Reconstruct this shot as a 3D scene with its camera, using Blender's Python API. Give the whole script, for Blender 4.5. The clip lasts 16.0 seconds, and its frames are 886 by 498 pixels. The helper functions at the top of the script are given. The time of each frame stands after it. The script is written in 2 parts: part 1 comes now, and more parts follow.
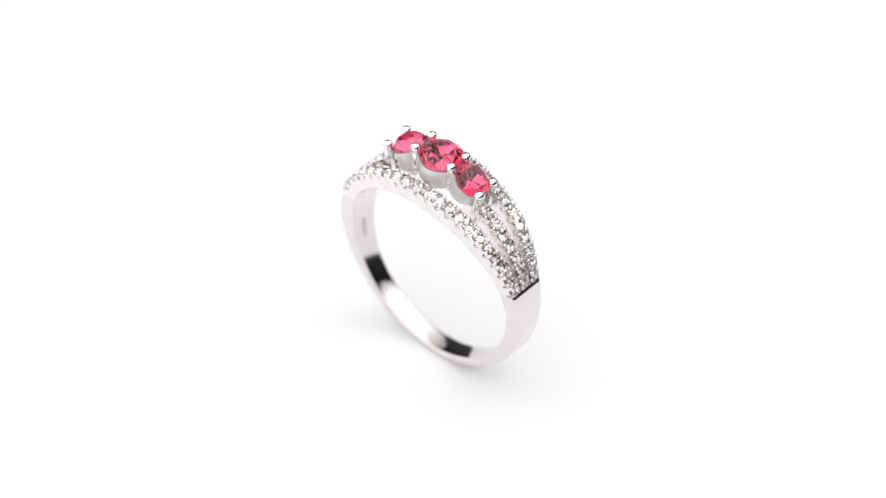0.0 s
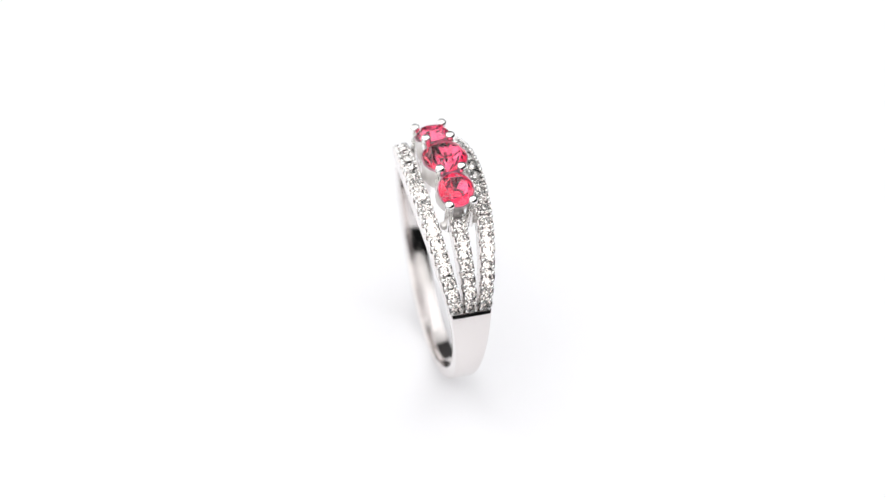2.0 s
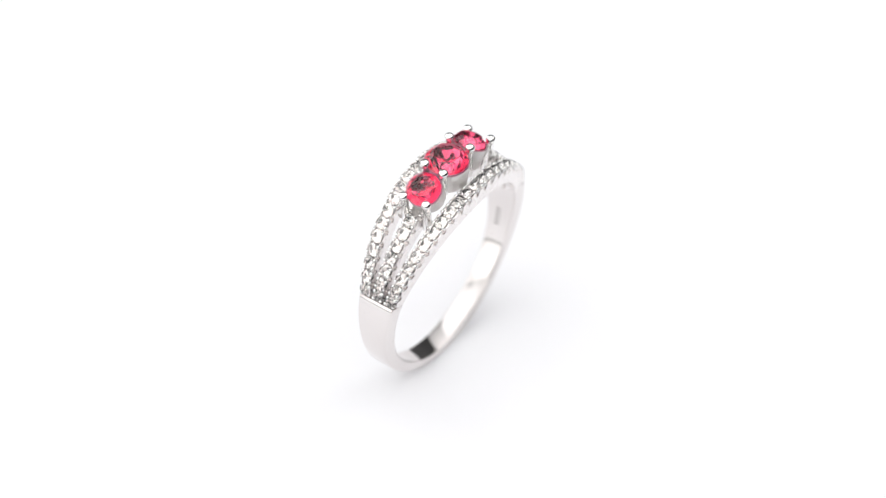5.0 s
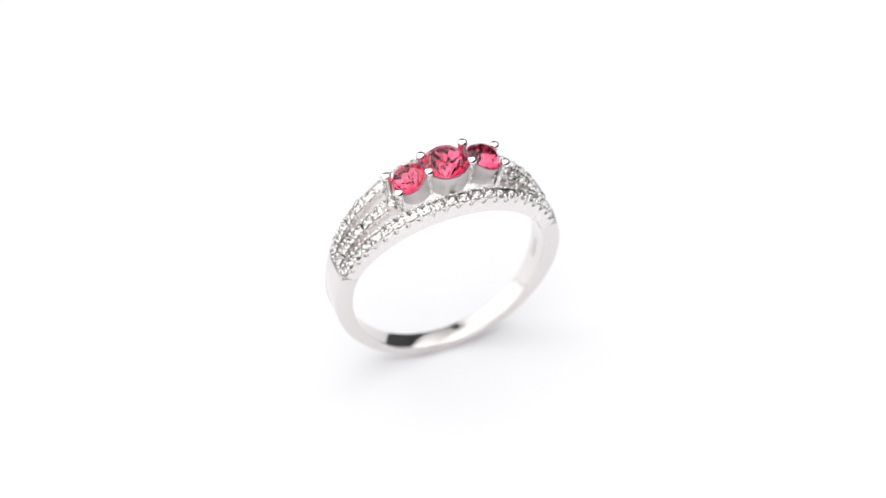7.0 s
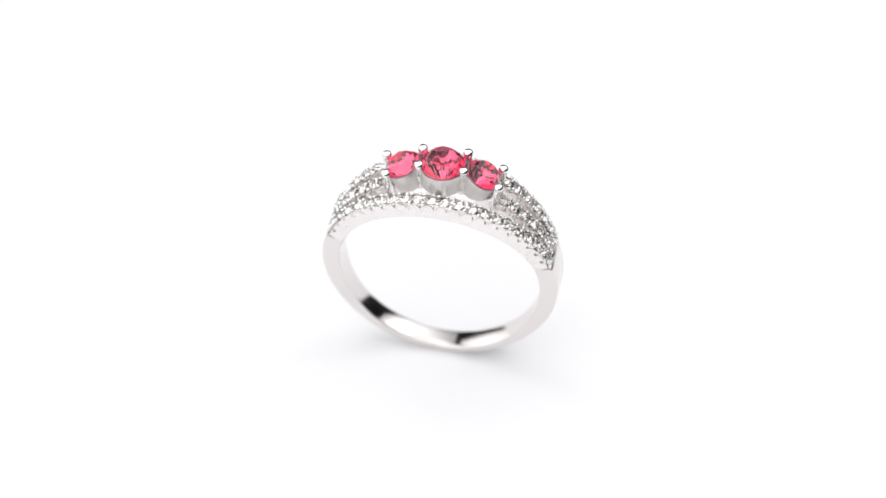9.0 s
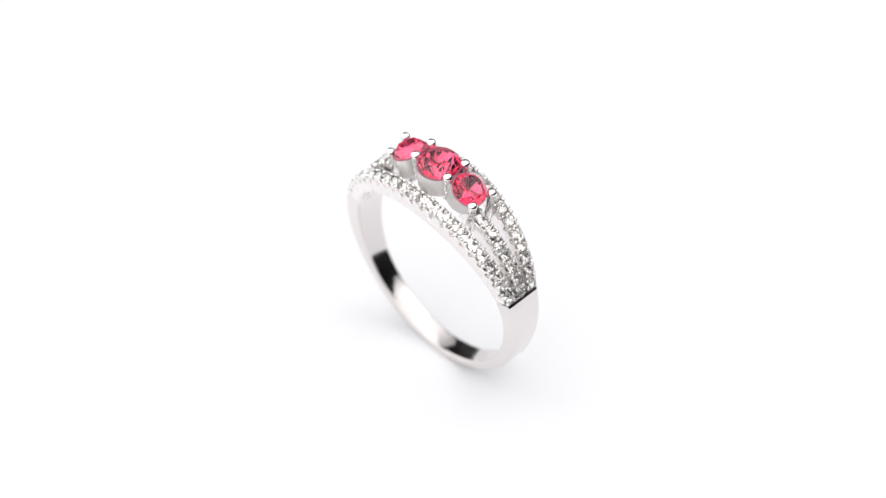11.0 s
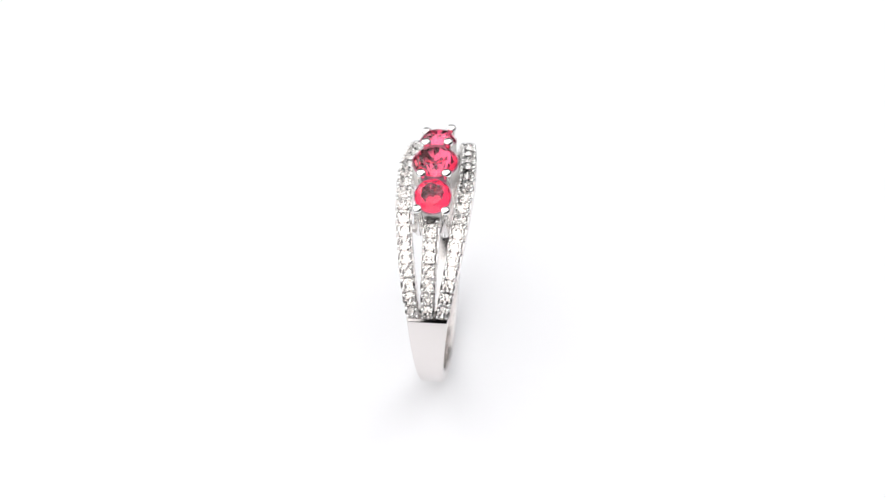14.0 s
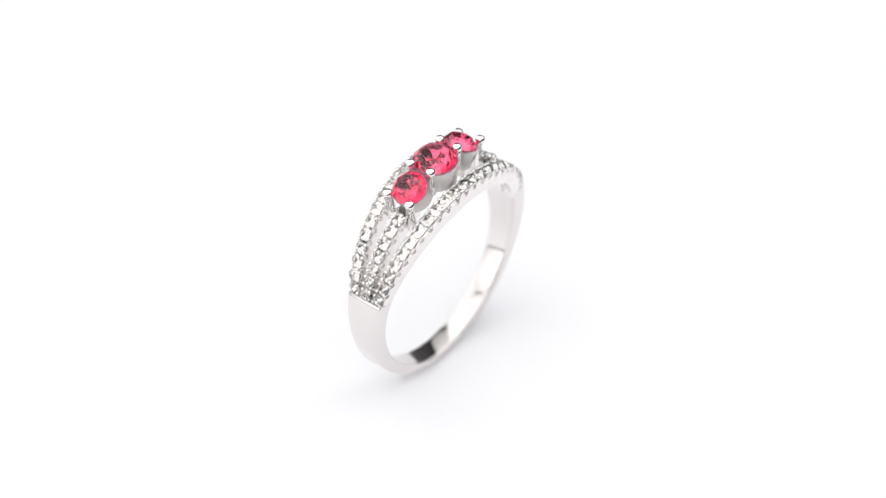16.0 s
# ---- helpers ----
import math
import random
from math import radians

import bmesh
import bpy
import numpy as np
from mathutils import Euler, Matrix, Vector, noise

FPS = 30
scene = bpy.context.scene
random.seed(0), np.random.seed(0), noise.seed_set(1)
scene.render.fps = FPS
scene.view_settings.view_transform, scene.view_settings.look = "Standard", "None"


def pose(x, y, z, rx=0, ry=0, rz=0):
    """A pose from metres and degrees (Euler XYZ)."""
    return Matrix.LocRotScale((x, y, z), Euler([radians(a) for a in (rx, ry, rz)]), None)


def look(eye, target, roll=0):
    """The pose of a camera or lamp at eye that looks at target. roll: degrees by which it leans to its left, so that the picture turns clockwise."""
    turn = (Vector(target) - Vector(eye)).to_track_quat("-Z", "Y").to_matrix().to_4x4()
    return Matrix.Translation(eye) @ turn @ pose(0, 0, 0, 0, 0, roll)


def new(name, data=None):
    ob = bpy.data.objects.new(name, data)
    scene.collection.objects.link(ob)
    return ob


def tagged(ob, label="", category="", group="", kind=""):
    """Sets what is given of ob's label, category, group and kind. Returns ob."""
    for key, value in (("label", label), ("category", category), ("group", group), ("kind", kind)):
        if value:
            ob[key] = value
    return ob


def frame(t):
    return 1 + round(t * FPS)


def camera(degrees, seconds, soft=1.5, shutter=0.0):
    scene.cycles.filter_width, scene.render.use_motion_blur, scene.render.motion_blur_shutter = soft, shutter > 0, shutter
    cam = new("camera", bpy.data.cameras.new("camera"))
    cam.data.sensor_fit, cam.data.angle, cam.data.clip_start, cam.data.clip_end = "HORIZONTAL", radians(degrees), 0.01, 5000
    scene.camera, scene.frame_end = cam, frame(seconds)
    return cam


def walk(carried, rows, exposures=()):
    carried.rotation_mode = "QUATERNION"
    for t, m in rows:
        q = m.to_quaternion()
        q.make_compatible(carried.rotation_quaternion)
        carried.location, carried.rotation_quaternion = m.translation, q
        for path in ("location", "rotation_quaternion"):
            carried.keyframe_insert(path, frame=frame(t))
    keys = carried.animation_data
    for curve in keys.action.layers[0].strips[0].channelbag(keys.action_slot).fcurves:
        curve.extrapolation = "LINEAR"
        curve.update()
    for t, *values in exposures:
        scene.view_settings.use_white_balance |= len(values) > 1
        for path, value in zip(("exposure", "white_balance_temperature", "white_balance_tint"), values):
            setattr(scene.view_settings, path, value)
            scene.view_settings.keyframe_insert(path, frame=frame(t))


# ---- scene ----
MM = 0.001
cam = camera(14.89, 16.0, soft=1.1)
cam.data.dof.use_dof = True
cam.data.dof.focus_distance = 0.289
cam.data.dof.aperture_fstop = 21
CAMERA_POSE = pose(0, -0.2130, 0.22233, 0, 0, -0.062) @ pose(0, 0, 0, 45.39) @ pose(0, 0, 0, 0, 0, 0.277)
walk(cam, [(0.0, CAMERA_POSE), (16.0, CAMERA_POSE)])

# ---------- light: dark studio room, soft boxes give the light ----------
scene.view_settings.exposure = 0.0
world = bpy.data.worlds.new("studio_world")
scene.world = world
world.use_nodes = True
world.node_tree.nodes["Background"].inputs[0].default_value = (0.9, 0.95, 1.0, 1)
world.node_tree.nodes["Background"].inputs[1].default_value = 0.02
GLOW_TOP, GLOW_RIGHT, GLOW_SIDE, GLOW_FRONT = 1.78, 2.2, 1.9, 1.95


# ---------- materials ----------
def node_mat(name):
    m = bpy.data.materials.new(name)
    m.use_nodes = True
    nt = m.node_tree
    return m, nt, nt.nodes["Principled BSDF"]


def grain(nt, bsdf, scale, low, high, bump=0.0, socket="Roughness", fine=None, stretch=1.0):
    """Noise in object space that varies the roughness and lifts fine relief."""
    tc = nt.nodes.new("ShaderNodeTexCoord")
    tex = nt.nodes.new("ShaderNodeTexNoise")
    tex.inputs["Scale"].default_value = scale
    tex.inputs["Detail"].default_value = 4
    nt.links.new(tc.outputs["Object"], tex.inputs["Vector"])
    mr = nt.nodes.new("ShaderNodeMapRange")
    mr.inputs["From Min"].default_value, mr.inputs["From Max"].default_value = 0.3, 0.7
    mr.inputs["To Min"].default_value, mr.inputs["To Max"].default_value = low, high
    nt.links.new(tex.outputs["Fac"], mr.inputs["Value"])
    nt.links.new(mr.outputs["Result"], bsdf.inputs[socket])
    if bump:
        t2 = nt.nodes.new("ShaderNodeTexNoise")
        t2.inputs["Scale"].default_value = fine or scale * 4
        t2.inputs["Detail"].default_value = 3
        mp = nt.nodes.new("ShaderNodeMapping")
        mp.inputs["Scale"].default_value = (1, 1, stretch)
        nt.links.new(tc.outputs["Object"], mp.inputs["Vector"])
        nt.links.new(mp.outputs["Vector"], t2.inputs["Vector"])
        b = nt.nodes.new("ShaderNodeBump")
        b.inputs["Strength"].default_value = bump
        b.inputs["Distance"].default_value = 0.00005
        nt.links.new(t2.outputs["Fac"], b.inputs["Height"])
        nt.links.new(b.outputs["Normal"], bsdf.inputs["Normal"])
    return tc


def metal(name, colour, low, high, scale, bump=0.0, fine=None, stretch=1.0):
    m, nt, b = node_mat(name)
    b.inputs["Base Color"].default_value = (*colour, 1)
    b.inputs["Metallic"].default_value = 1.0
    grain(nt, b, scale, low, high, bump, fine=fine, stretch=stretch)
    return m


def gem(name, colour, ior):
    m, nt, b = node_mat(name)
    b.inputs["Base Color"].default_value = (*colour, 1)
    b.inputs["Roughness"].default_value = 0.0
    b.inputs["IOR"].default_value = ior
    b.inputs["Transmission Weight"].default_value = 1.0
    return m


def stone_mirror(name, colour, rough):
    """An added mirror under a stone that stands in for its inner reflections."""
    m, nt, b = node_mat(name)
    b.inputs["Base Color"].default_value = (*colour, 1)
    b.inputs["Metallic"].default_value = 1.0
    b.inputs["Roughness"].default_value = rough
    return m


def plain(name, colour, rough, scale=40, bump=0.1):
    m, nt, b = node_mat(name)
    b.inputs["Base Color"].default_value = (*colour, 1)
    grain(nt, b, scale, rough - 0.08, rough + 0.08, bump)
    return m


def glow(name, colour, strength, reach, rim):
    """A lit diffuser cloth: brightest at its middle, dimmer to the rim."""
    m = bpy.data.materials.new(name)
    m.use_nodes = True
    nt = m.node_tree
    nt.nodes.clear()
    out = nt.nodes.new("ShaderNodeOutputMaterial")
    em = nt.nodes.new("ShaderNodeEmission")
    em.inputs["Color"].default_value = (*colour, 1)
    tc = nt.nodes.new("ShaderNodeTexCoord")
    ln = nt.nodes.new("ShaderNodeVectorMath")
    ln.operation = "LENGTH"
    nt.links.new(tc.outputs["Object"], ln.inputs[0])
    mr = nt.nodes.new("ShaderNodeMapRange")
    mr.interpolation_type = "SMOOTHSTEP"
    mr.inputs["From Min"].default_value, mr.inputs["From Max"].default_value = 0.0, reach
    mr.inputs["To Min"].default_value, mr.inputs["To Max"].default_value = strength, strength * rim
    nt.links.new(ln.outputs["Value"], mr.inputs["Value"])
    nt.links.new(mr.outputs["Result"], em.inputs["Strength"])
    nt.links.new(em.outputs["Emission"], out.inputs["Surface"])
    return m


SILVER = metal("polished_silver", (0.775, 0.738, 0.728), 0.07, 0.14, 300, 0.05, 2500)
SATIN = metal("satin_cast_silver", (0.87, 0.84, 0.825), 0.40, 0.52, 900, 0.8, 13000, 0.08)
BEAD = metal("bright_bead_silver", (0.90, 0.89, 0.88), 0.05, 0.1, 800)
CAST = metal("cast_silver", (0.85, 0.815, 0.805), 0.20, 0.30, 500, 0.08, 3000)
PINK = gem("pink_red_gemstone", (1.0, 0.32, 0.52), 1.60)
PINK_MIRROR = stone_mirror("pink_inner_mirror", (0.94, 0.37, 0.46), 0.09)
CLEAR = gem("clear_zirconia", (1.0, 1.0, 1.0), 1.75)
CLEAR_MIRROR = stone_mirror("clear_inner_mirror", (0.99, 0.968, 0.958), 0.10)
WHITE = plain("white_plate_acrylic", (0.885, 0.885, 0.91), 0.45, scale=60, bump=0.05)
DARK = plain("dark_table_laminate", (0.035, 0.035, 0.04), 0.5)
WALL = plain("dark_grey_wall_paint", (0.05, 0.05, 0.055), 0.8, scale=12)
BACK = plain("grey_wall_paint", (0.12, 0.12, 0.125), 0.8, scale=12)
HOUSING = plain("black_softbox_fabric", (0.02, 0.02, 0.022), 0.8, scale=80)
STAMP = metal("stamped_silver", (0.42, 0.40, 0.395), 0.3, 0.45, 900)
CLOTH_TOP = glow("lit_top_cloth", (1.0, 1.0, 1.0), GLOW_TOP, 0.4, 0.7)
CLOTH_RIGHT = glow("lit_right_cloth", (1.0, 1.0, 1.0), GLOW_RIGHT, 0.75, 0.22)
CLOTH_FRONT = glow("lit_front_cloth", (1.0, 0.995, 0.985), GLOW_FRONT, 0.6, 0.4)
CLOTH_SIDE = glow("lit_side_cloth", (1.0, 0.995, 0.985), GLOW_SIDE, 0.7, 0.4)


# ---------- mesh helpers ----------
def mesh_of(name, bm, material, smooth=False):
    me = bpy.data.meshes.new(name)
    bmesh.ops.recalc_face_normals(bm, faces=bm.faces[:])
    bm.to_mesh(me)
    bm.free()
    me.materials.append(material)
    if smooth:
        for p in me.polygons:
            p.use_smooth = True
        me.set_sharp_from_angle(angle=radians(38))
    return me


def part(name, bm, material, parent, label="", smooth=False, m=None):
    return piece(name, mesh_of(name, bm, material, smooth), parent, m, label)


def piece(name, me, parent, m=None, label=""):
    ob = new(name, me)
    ob.parent = parent
    if m is not None:
        ob.matrix_local = m
    if label:
        tagged(ob, label)
    return ob


def sweep(sections):
    """Skin a list of rings of points, capped at both ends."""
    bm = bmesh.new()
    rings = [[bm.verts.new(p) for p in s] for s in sections]
    n = len(rings[0])
    for a, b in zip(rings, rings[1:]):
        for i in range(n):
            bm.faces.new((a[i], a[(i + 1) % n], b[(i + 1) % n], b[i]))
    bm.faces.new(rings[0][::-1])
    bm.faces.new(rings[-1])
    return bm


def lathe(profile, n=32):
    """Turn (radius, z) pairs round the z axis."""
    bm = bmesh.new()
    rings = []
    for r, z in profile:
        if r < 1e-7:
            rings.append([bm.verts.new((0, 0, z))])
        else:
            rings.append([bm.verts.new((r * math.cos(2 * math.pi * i / n), r * math.sin(2 * math.pi * i / n), z)) for i in range(n)])
    for a, b in zip(rings, rings[1:]):
        for i in range(n):
            j = (i + 1) % n
            if len(a) == 1:
                bm.faces.new((a[0], b[i], b[j]))
            elif len(b) == 1:
                bm.faces.new((a[i], a[j], b[0]))
            else:
                bm.faces.new((a[i], a[j], b[j], b[i]))
    return bm


def box(sx, sy, sz, bevel=0.0, centre=(0, 0, 0)):
    bm = bmesh.new()
    bmesh.ops.create_cube(bm, size=1, matrix=Matrix.Translation(centre) @ Matrix.Diagonal((sx, sy, sz, 1)))
    if bevel:
        bmesh.ops.bevel(bm, geom=bm.edges[:], offset=bevel, segments=2, affect="EDGES", profile=0.5)
    return bm


def rounded(x0, x1, z0, z1, r, k=3):
    """A rounded rectangle as (across, radial) pairs."""
    pts = []
    for cx, cz, a0 in ((x1 - r, z1 - r, 0), (x0 + r, z1 - r, 90), (x0 + r, z0 + r, 180), (x1 - r, z0 + r, 270)):
        for i in range(k + 1):
            a = radians(a0 + 90 * i / k)
            pts.append((cx + r * math.cos(a), cz + r * math.sin(a)))
    return pts


def brilliant(name, r, material, back, crown=0.32, table=0.56, depth=0.86):
    """A round brilliant cut: table, stars, kites, halves, girdle, pavilion; the girdle's top lies at z = 0."""
    bm = bmesh.new()

    def ring(n, rad, z, turn):
        return [bm.verts.new((rad * r * math.cos(radians(turn + 360 * i / n)), rad * r * math.sin(radians(turn + 360 * i / n)), z * r)) for i in range(n)]

    T, K = ring(8, table, crown, 0), ring(8, 0.80, crown * 0.56, 22.5)
    G, L, V = ring(16, 1.0, 0, 0), ring(16, 1.0, -0.06, 0), ring(8, 0.24, -0.06 - depth * 0.76, 22.5)
    c = bm.verts.new((0, 0, -0.06 * r - depth * r))
    bm.faces.new(T)
    for i in range(8):
        j = (i + 1) % 8
        g0, g1, g2 = 2 * i, 2 * i + 1, (2 * i + 2) % 16
        bm.faces.new((T[i], T[j], K[i]))
        bm.faces.new((T[i], K[i - 1], G[g0], K[i]))
        bm.faces.new((K[i], G[g0], G[g1]))
        bm.faces.new((K[i], G[g1], G[g2]))
        bm.faces.new((G[g0], L[g0], L[g1], G[g1]))
        bm.faces.new((G[g1], L[g1], L[g2], G[g2]))
        bm.faces.new((L[g0], V[i], L[g1]))
        bm.faces.new((L[g1], V[i], L[g2]))
        bm.faces.new((L[g0], V[i - 1], c, V[i]))
    me = mesh_of(name, bm, material)
    # the pavilion faces get the added mirror, so light comes back out brighter
    me.materials.append(back)
    for p in me.polygons:
        if p.center.z < -0.061 * r:
            p.material_index = 1
    return me


# ---------- the room, plain and dark, and the table ----------
def structure(name, bm, material, label, category, m=None):
    ob = new(name, mesh_of(name, bm, material))
    if m is not None:
        ob.matrix_basis = m
    return tagged(ob, label, category, kind="structure")


structure("floor", box(3.2, 3.2, 0.1, 0, (0, 0, -0.80)), WALL, "dark grey studio floor in shade", "floor")
structure("ceiling", box(3.2, 3.2, 0.1, 0, (0, 0, 1.65)), WALL, "dark grey studio ceiling above the lights", "ceiling")
for nm, sx, sy, px, py in (("wall_north", 3.2, 0.1, 0, 0.95), ("wall_south", 3.2, 0.1, 0, -1.65), ("wall_east", 0.1, 3.4, 1.65, 0), ("wall_west", 0.1, 3.4, -1.65, 0)):
    structure(nm, box(sx, sy, 2.35, 0, (px, py, 0.425)), BACK if nm == "wall_north" else WALL, "plain dark grey studio wall", "wall")


def make_table():
    t = tagged(new("table"), "dark laminate table under the white turntable", "table")
    t.matrix_basis = pose(0, 0, -0.75)
    part("tabletop", box(0.9, 0.9, 0.03, 0.003, (0, 0, 0.719)), DARK, t)
    leg = mesh_of("leg", box(0.05, 0.05, 0.704, 0.004, (0, 0, 0.352)), DARK)
    for sx in (-1, 1):
        for sy in (-1, 1):
            piece("leg", leg, t, pose(0.4 * sx, 0.4 * sy, 0))
    return t


def make_turntable():
    t = tagged(new("turntable"), "round white turntable plate that slowly turns", "turntable")
    t.matrix_basis = pose(0, 0, -0.016)
    R = 0.085
    part("plate", lathe([(0, 0.006), (R - 0.001, 0.006), (R, 0.007), (R, 0.015), (R - 0.001, 0.016), (0, 0.016)], 96), WHITE, t, smooth=True)
    part("turning_base", lathe([(0, 0.0), (0.06, 0.0), (0.06, 0.0058), (0, 0.0058)], 64), HOUSING, t, "black turning base", smooth=True)
    return t


def make_softbox(w, h, cloth, m, deep=0.16):
    """A shallow black box with a lit cloth in front (local -z), hung on a rod."""
    s = tagged(new("softbox"), "black softbox with a lit white cloth, hung above the table", "softbox", group="studio softboxes")
    s.matrix_basis = m
    part("diffuser", box(w, h, 0.004, 0, (0, 0, 0)), cloth, s, "glowing white cloth")
    bm = bmesh.new()
    a = [(-w / 2, -h / 2, 0.006), (w / 2, -h / 2, 0.006), (w / 2, h / 2, 0.006), (-w / 2, h / 2, 0.006)]
    b = [(x * 0.45, y * 0.45, deep) for x, y, _ in a]
    A, B = [bm.verts.new(p) for p in a], [bm.verts.new(p) for p in b]
    for i in range(4):
        bm.faces.new((A[i], A[(i + 1) % 4], B[(i + 1) % 4], B[i]))
    bm.faces.new(B)
    bm.faces.new(A)
    part("housing", bm, HOUSING, s)
    base = Vector((0, 0, deep - 0.01))
    foot = m @ base
    top = m.inverted() @ Vector((foot.x, foot.y, 1.6))
    d = top - base
    part("hanging_rod", lathe([(0, 0), (0.008, 0), (0.008, d.length), (0, d.length)], 16), HOUSING, s, "black hanging rod", True,
         Matrix.Translation(base) @ d.to_track_quat("Z", "Y").to_matrix().to_4x4())
    return s


def facing(az, el, dist):
    """The pose of a panel seen from the ring at this bearing (from +y to +x) and height, its face to the ring."""
    a, e = radians(az), radians(el)
    p = Vector((math.sin(a) * math.cos(e), math.cos(a) * math.cos(e), math.sin(e))) * dist
    return look(p, (0, 0, 0.01))


make_table()
turntable = make_turntable()
make_softbox(0.62, 0.50, CLOTH_TOP, pose(-0.08, 0.04, 0.42), 0.05)
make_softbox(1.3, 0.95, CLOTH_RIGHT, pose(0.5, 0.275, 0.5))
make_softbox(0.74, 0.68, CLOTH_SIDE, facing(-63, 24, 0.66))
make_softbox(1.05, 0.68, CLOTH_SIDE, facing(-128, 22, 0.78))
make_softbox(1.05, 0.56, CLOTH_FRONT, facing(188, 52, 0.66), 0.08)


# ---------- the ring; across = x, along the stones = y, up = z, hole centre at LIFT ----------
LIFT = 10.45 * MM
HOLE = 9.0
CORNER = 18.4  # degrees above the hole centre at which the set arms meet the plain shank


# the band sits a touch turned under its head of stones
BAND = pose(0, 0, 0, 0, 0, -1.6)


def on_ring(phi, rad, across):
    a = radians(phi)
    drop = 1.067 if math.sin(a) < 0 else 1.0  # the plain half of the hole is a little longer
    return Vector((across * MM, rad * math.cos(a) * MM, rad * math.sin(a) * drop * MM + LIFT))


def seat(phi, rad, across, lean=0.0):
    """A pose on the band: z points away from the hole, y along the band."""
    a = radians(phi)
    z = Vector((0, math.cos(a), math.sin(a)))
    y = Vector((0, -math.sin(a), math.cos(a)))
    x = y.cross(z)
    m = Matrix((x, y, z)).transposed().to_4x4()
    return Matrix.Translation(on_ring(phi, rad, across)) @ m @ pose(0, 0, 0, 0, lean, 0)


def ease(v):
    v = min(1, max(0, v))
    return v * v * (3 - 2 * v)


def make_shank(ring):
    def half(phi):
        return 1.0 + 0.80 * max(0, (phi + 40) / 58) ** 1.6

    def outer(phi):
        return HOLE + 0.80 + 0.88 * ease((phi + 75) / 85)

    def section(phi_in, inset=0.0):
        phi = phi_in if phi_in > -90 else -180 - phi_in
        w, R = half(phi), outer(phi) - inset
        pts = []
        for x, rad in rounded(-w, w, HOLE + 0.03, R, 0.14, 4):
            crown = 0.10 * (1 - (x / w) ** 2) - 0.06 if rad > HOLE + 0.8 else 0
            pts.append(on_ring(phi_in, rad + crown, x))
            if len(pts) == 15:  # the inside bulges a little towards the finger
                for i in range(1, 12):
                    u = i / 6 - 1
                    pts.append(on_ring(phi_in, HOLE + 0.03 - 0.04 * (1 - u * u), u * (w - 0.14)))
        return pts

    lip = ((0, 0.085), (0.04, 0.062), (1.15, 0.004), (1.25, 0.0), (2.0, 0.0))
    s = [section(CORNER - a, d) for a, d in lip]
    n = 120
    lo, hi = -180 - CORNER + 2.0, CORNER - 2.0
    s += [section(hi + (lo - hi) * i / n) for i in range(1, n + 1)]
    s += [section(-180 - CORNER + a, d) for a, d in lip[-2::-1]]
    return part("shank", sweep(s), SILVER, ring, "plain polished silver shank", True, BAND)


def spread(phi):
    p = phi if phi <= 90 else 180 - phi
    return math.sin(radians(90 * (p - CORNER) / (90 - CORNER)))


ARM_TOP = 10.57
COUNT = 22
STEP = (180 - 2 * CORNER) / COUNT


def crest(phi):
    """The radius of the arms' upper edge: it dips where the arms meet the proud end of the shank."""
    p = phi if phi <= 90 else 180 - phi
    return ARM_TOP - 0.22 * math.exp(-(p - CORNER) / 5.0)


def centre_of(side, phi):
    f = spread(phi)
    w = (1.18 + 0.30 * f) / 2
    return side * (1.80 + 1.58 * f - w), w


def arm_bar(ring, name, label, side, phi0, phi1):
    """A bar of the split band, side -1, 0 or 1: notched along both upper edges, with a round seat sunk for each stone."""
    s = []
    n = max(1, round(abs(phi1 - phi0) / STEP * 14))
    for i in range(n + 1):
        phi = phi0 + (phi1 - phi0) * i / n
        c, w = centre_of(side, phi)
        near = ((phi - CORNER) / STEP + 0.5) % 1.0 - 0.5  # 0 between two stones
        mid = ((phi - CORNER) / STEP) % 1.0 - 0.5  # 0 under a stone
        u = abs(near) / 0.22
        cut = 0.02 + 0.46 * math.sqrt(max(0.0, 1 - u * u))
        v = abs(mid) / 0.44
        sunk = 0.06 + 0.62 * math.sqrt(max(0.0, 1 - v * v))
        d, q, top = 0.20, 0.27, crest(phi)
        pts = [(-w + 0.12, HOLE), (-w, HOLE + 0.12), (-w, top - cut), (-w + d, top - cut), (-w + d, top), (-w + q, top),
               (-w + q + 0.16, top - sunk), (w - q - 0.16, top - sunk),
               (w - q, top), (w - d, top), (w - d, top - cut), (w, top - cut), (w, HOLE + 0.12), (w - 0.12, HOLE)]
        s.append([on_ring(phi, rad, c + x) for x, rad in pts])
    return part(name, sweep(s), CAST, ring, label, True, BAND)


STONE_SMALL = brilliant("clear_stone", 0.63 * MM, CLEAR, CLEAR_MIRROR, 0.38, 0.50, 0.84)
CLAW = mesh_of("bead", lathe([(0.16 * MM, -0.32 * MM), (0.195 * MM, -0.03 * MM), (0.175 * MM, 0.07 * MM), (0.105 * MM, 0.145 * MM), (0, 0.17 * MM)], 8), BEAD, True)


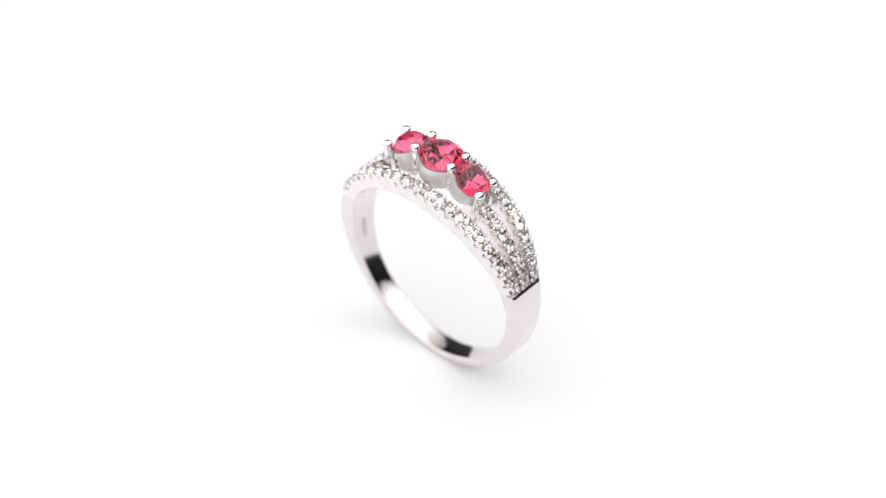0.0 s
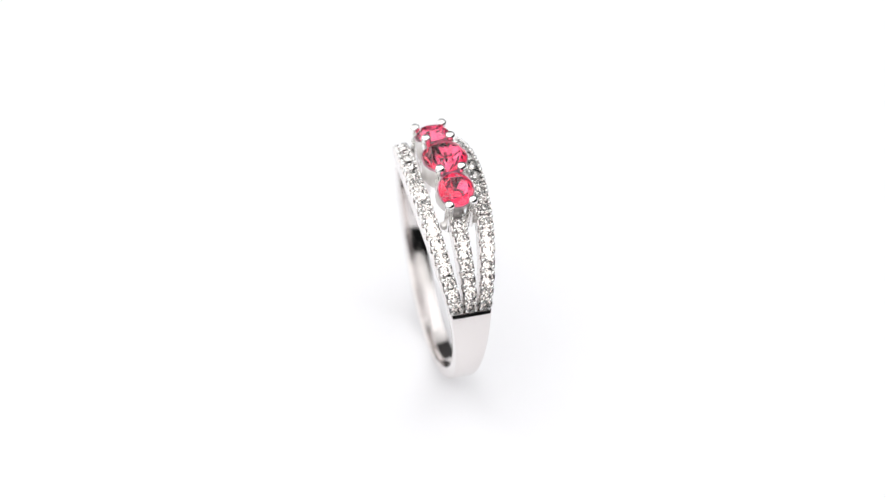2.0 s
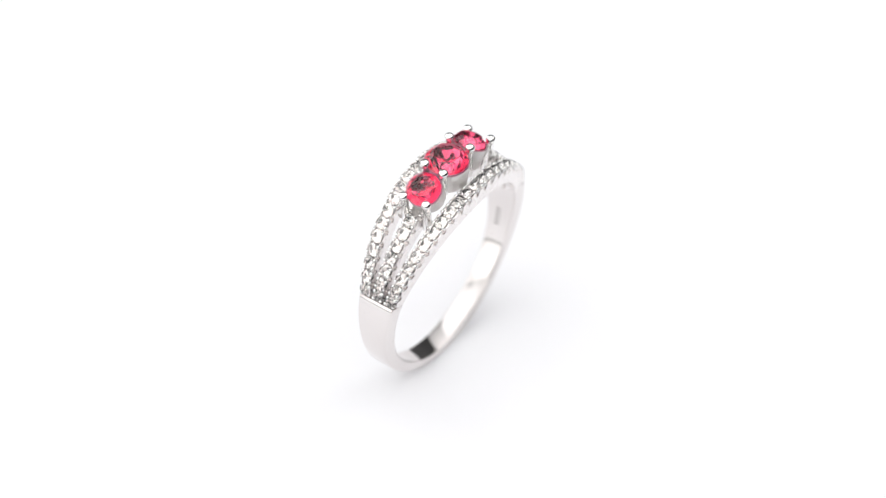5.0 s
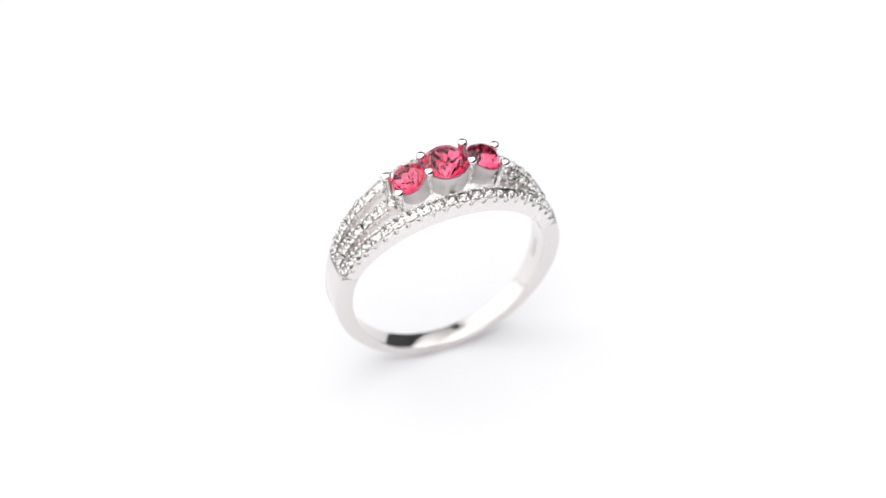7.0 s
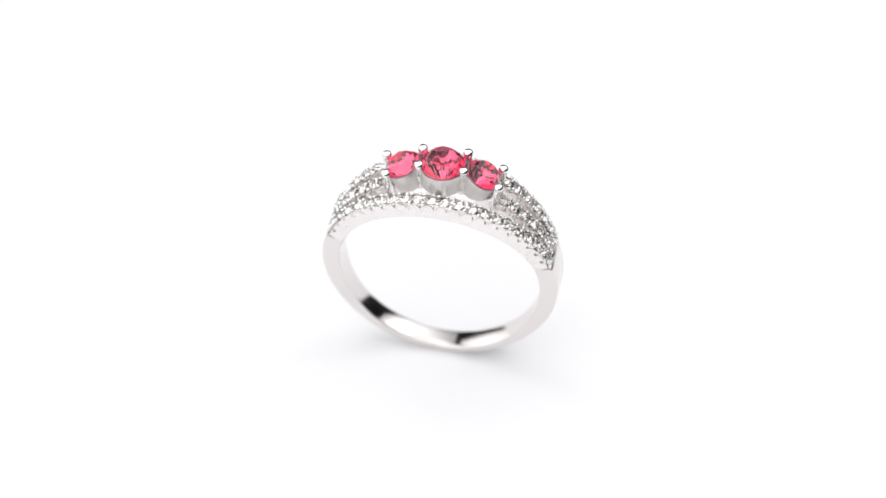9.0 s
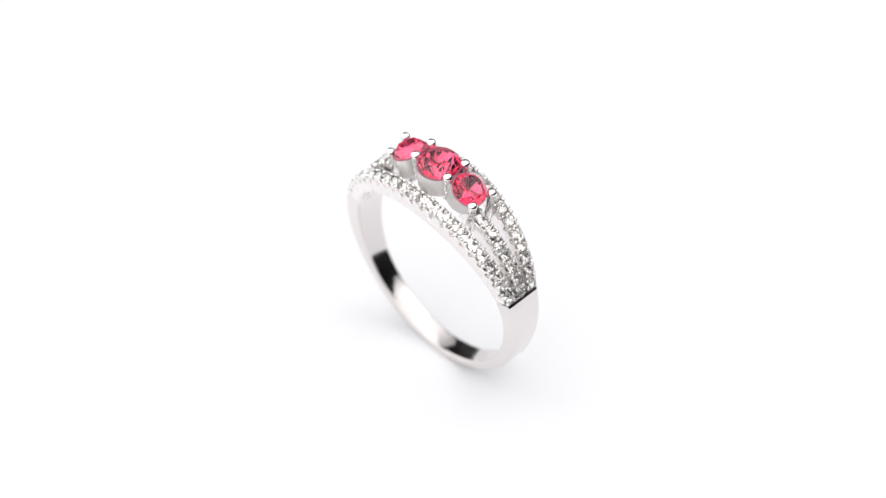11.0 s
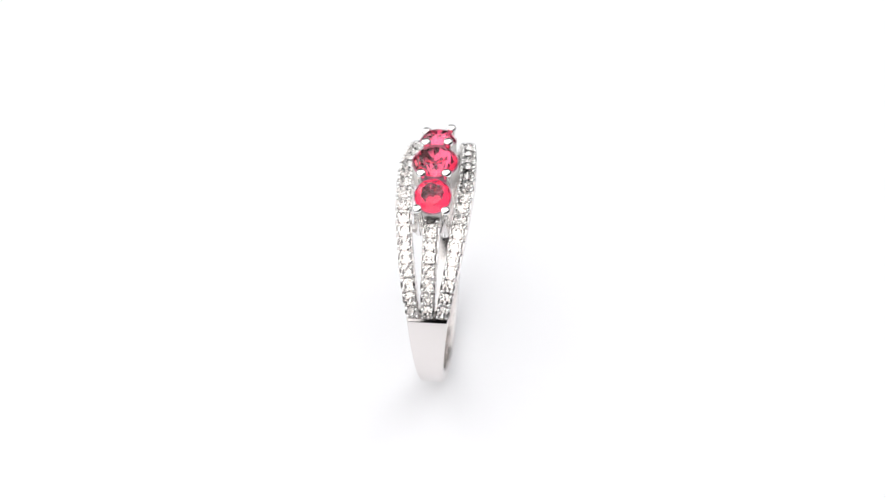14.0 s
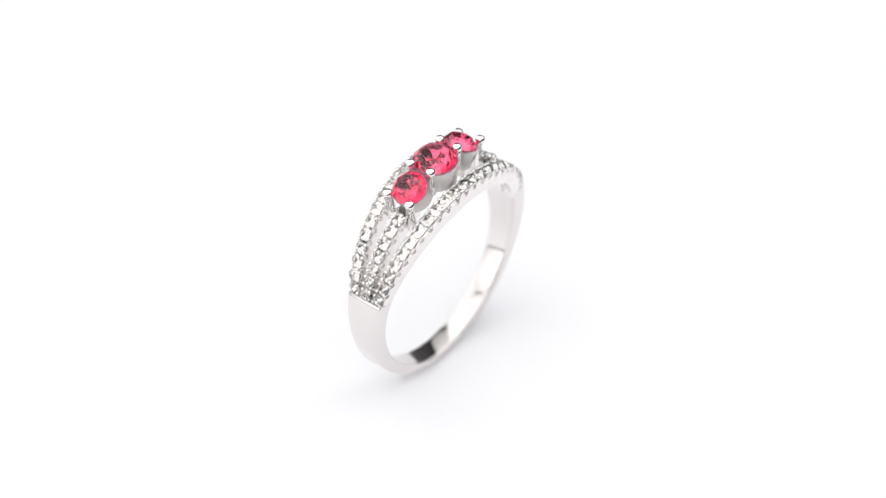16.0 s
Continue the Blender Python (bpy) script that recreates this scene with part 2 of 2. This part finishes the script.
def set_row(arm, side, first, count, mirrored=False):
    rnd = random.Random(7 + side + 3 * mirrored)
    for i in range(count):
        phi = CORNER + STEP * (first + i + 0.5)
        c, w = centre_of(side, phi)
        phi = 180 - phi if mirrored else phi
        piece("clear_stone", STONE_SMALL, arm, seat(phi, crest(phi) + 0.06 + rnd.uniform(-0.03, 0.03), c) @ pose(0, 0, 0, rnd.uniform(-13, 13), rnd.uniform(-13, 13), rnd.uniform(0, 45)))
    for i in range(count + 1):
        for off in (-0.20, 0.20):
            if (i == 0 and off < 0) or (i == count and off > 0):
                continue
            phi = CORNER + STEP * (first + i + off)
            c, w = centre_of(side, phi)
            phi = 180 - phi if mirrored else phi
            for e in (-1, 1):
                piece("bead", CLAW, arm, seat(phi + rnd.uniform(-0.25, 0.25), crest(phi) + 0.13 + rnd.uniform(-0.03, 0.03), c + e * (w - 0.22)))


def make_arms(ring):
    for side in (-1, 1):
        arm = arm_bar(ring, "side_arm", "curved silver arm set with clear stones", side, CORNER, 180 - CORNER)
        set_row(arm, side, 0, COUNT)
    for end in (0, 1):
        a, b = (180 - CORNER, 180 - 71) if end else (CORNER, 71)
        arm = arm_bar(ring, "middle_arm", "short silver arm set with clear stones", 0, a, b)
        set_row(arm, 0, 0, 8, bool(end))


# prong beads: across, along, height above the hole centre
PRONGS = ((1.23, 5.14, 11.73, 1), (-1.16, 5.17, 11.63, 1), (1.06, 2.06, 13.01, 0), (-1.10, 2.09, 13.11, 0),
          (0.92, -1.88, 12.96, 0), (-0.99, -1.85, 13.07, 0), (1.11, -4.75, 11.59, -1), (-1.04, -5.06, 11.71, -1))


def make_prongs(ring):
    def prong(length):
        s = [(0, -length), (0.34, -length + 0.03), (0.45, -length + 0.18), (0.38, -0.60), (0.38, -0.30), (0.41, -0.2)]
        s += [(0.45 * math.cos(radians(a)), 0.38 * math.sin(radians(a))) for a in (-25, 0, 25, 45, 65, 80)] + [(0, 0.38)]
        return mesh_of("prong", lathe([(r * MM, z * MM) for r, z in s], 24), BEAD, True)

    bridge = mesh_of("prong_bridge", box(0.95 * MM, 0.74 * MM, 0.66 * MM, 0.27 * MM), SATIN, True)
    long_prong, mid_prong = prong(3.4), prong(2.7)
    for x, y, z, tip in PRONGS:
        m = Matrix.Translation((x * MM, y * MM, z * MM + LIFT)) @ pose(0, 0, 0, -9 * tip if tip else (-4 if y > 0 else 4), 2 if x > 0 else -2, 0)
        piece("prong", long_prong if tip else mid_prong, ring, m, "round-tipped silver prong")
        if tip:
            piece("prong_bridge", bridge, ring, m @ pose((0.27 if x > 0 else -0.27) * MM, 0, -2.7 * MM), "short rounded bar from prong to arm")


def make_gems(ring):
    def cup(r, height):
        p = [(r * 0.93, -0.05), (r + 0.02, -0.12), (r + 0.04, -0.25), (r - 0.04, -height + 0.15), (r - 0.14, -height), (r * 0.2, -height), (r * 0.2, -height + 0.15), (r * 0.90, -0.25), (r * 0.93, -0.05)]
        return mesh_of("stone_cup", lathe([(a * MM, b * MM) for a, b in p], 40), SATIN, True)

    big, small = brilliant("pink_gemstone", 2.03 * MM, PINK, PINK_MIRROR, crown=0.45, table=0.61), brilliant("pink_gemstone", 1.64 * MM, PINK, PINK_MIRROR, crown=0.46, table=0.61, depth=0.73)
    cup_big, cup_small = cup(1.96, 2.2), cup(1.57, 1.95)
    for y, z, tilt, stone, c in ((0.05, 12.54, 0, big, cup_big), (3.62, 11.84, -28, small, cup_small), (-3.44, 11.82, 28, small, cup_small)):
        m = Matrix.Translation((0, y * MM, z * MM + LIFT)) @ pose(0, 0, 0, tilt)
        piece("stone_cup", c, ring, m, "satin silver cup under a stone")
        piece("pink_gemstone", stone, ring, m @ pose(0, 0, 0, 0, 0, 11), "round faceted pink-red gemstone")


def make_stamp(ring):
    """An unreadable stamped mark inside the shank, as short bars."""
    bar = mesh_of("stamp_bar", box(0.55 * MM, 0.20 * MM, 0.02 * MM), STAMP)
    for i in range(5):
        p = -13 + 2.5 * i
        piece("stamp_bar", bar, ring, seat(p, HOLE - 0.008, 0.15) @ pose(0, 0, 0, 180), "small stamped bar")


def make_ring():
    r = tagged(new("finger_ring"), "silver ring with three pink stones and rows of clear stones", "ring")
    make_shank(r)
    make_arms(r)
    make_gems(r)
    make_prongs(r)
    make_stamp(r)
    return r


finger_ring = make_ring()


def motions():
    """The plate turns at an even pace and carries the ring, which leans a little and stands slightly off its axis."""
    rows_ring, rows_plate = [], []
    for i in range(17):
        deg = 49.92 - 16.685 * i
        turn = pose(0, 0, 0, 0, 0, deg)
        rows_ring.append((float(i), turn @ pose(-0.22 * MM, 0.21 * MM, 0, 0, 1.65, 0)))
        rows_plate.append((float(i), pose(0, 0, -0.016, 0, 0, deg)))
    walk(finger_ring, rows_ring)
    walk(turntable, rows_plate)


motions()
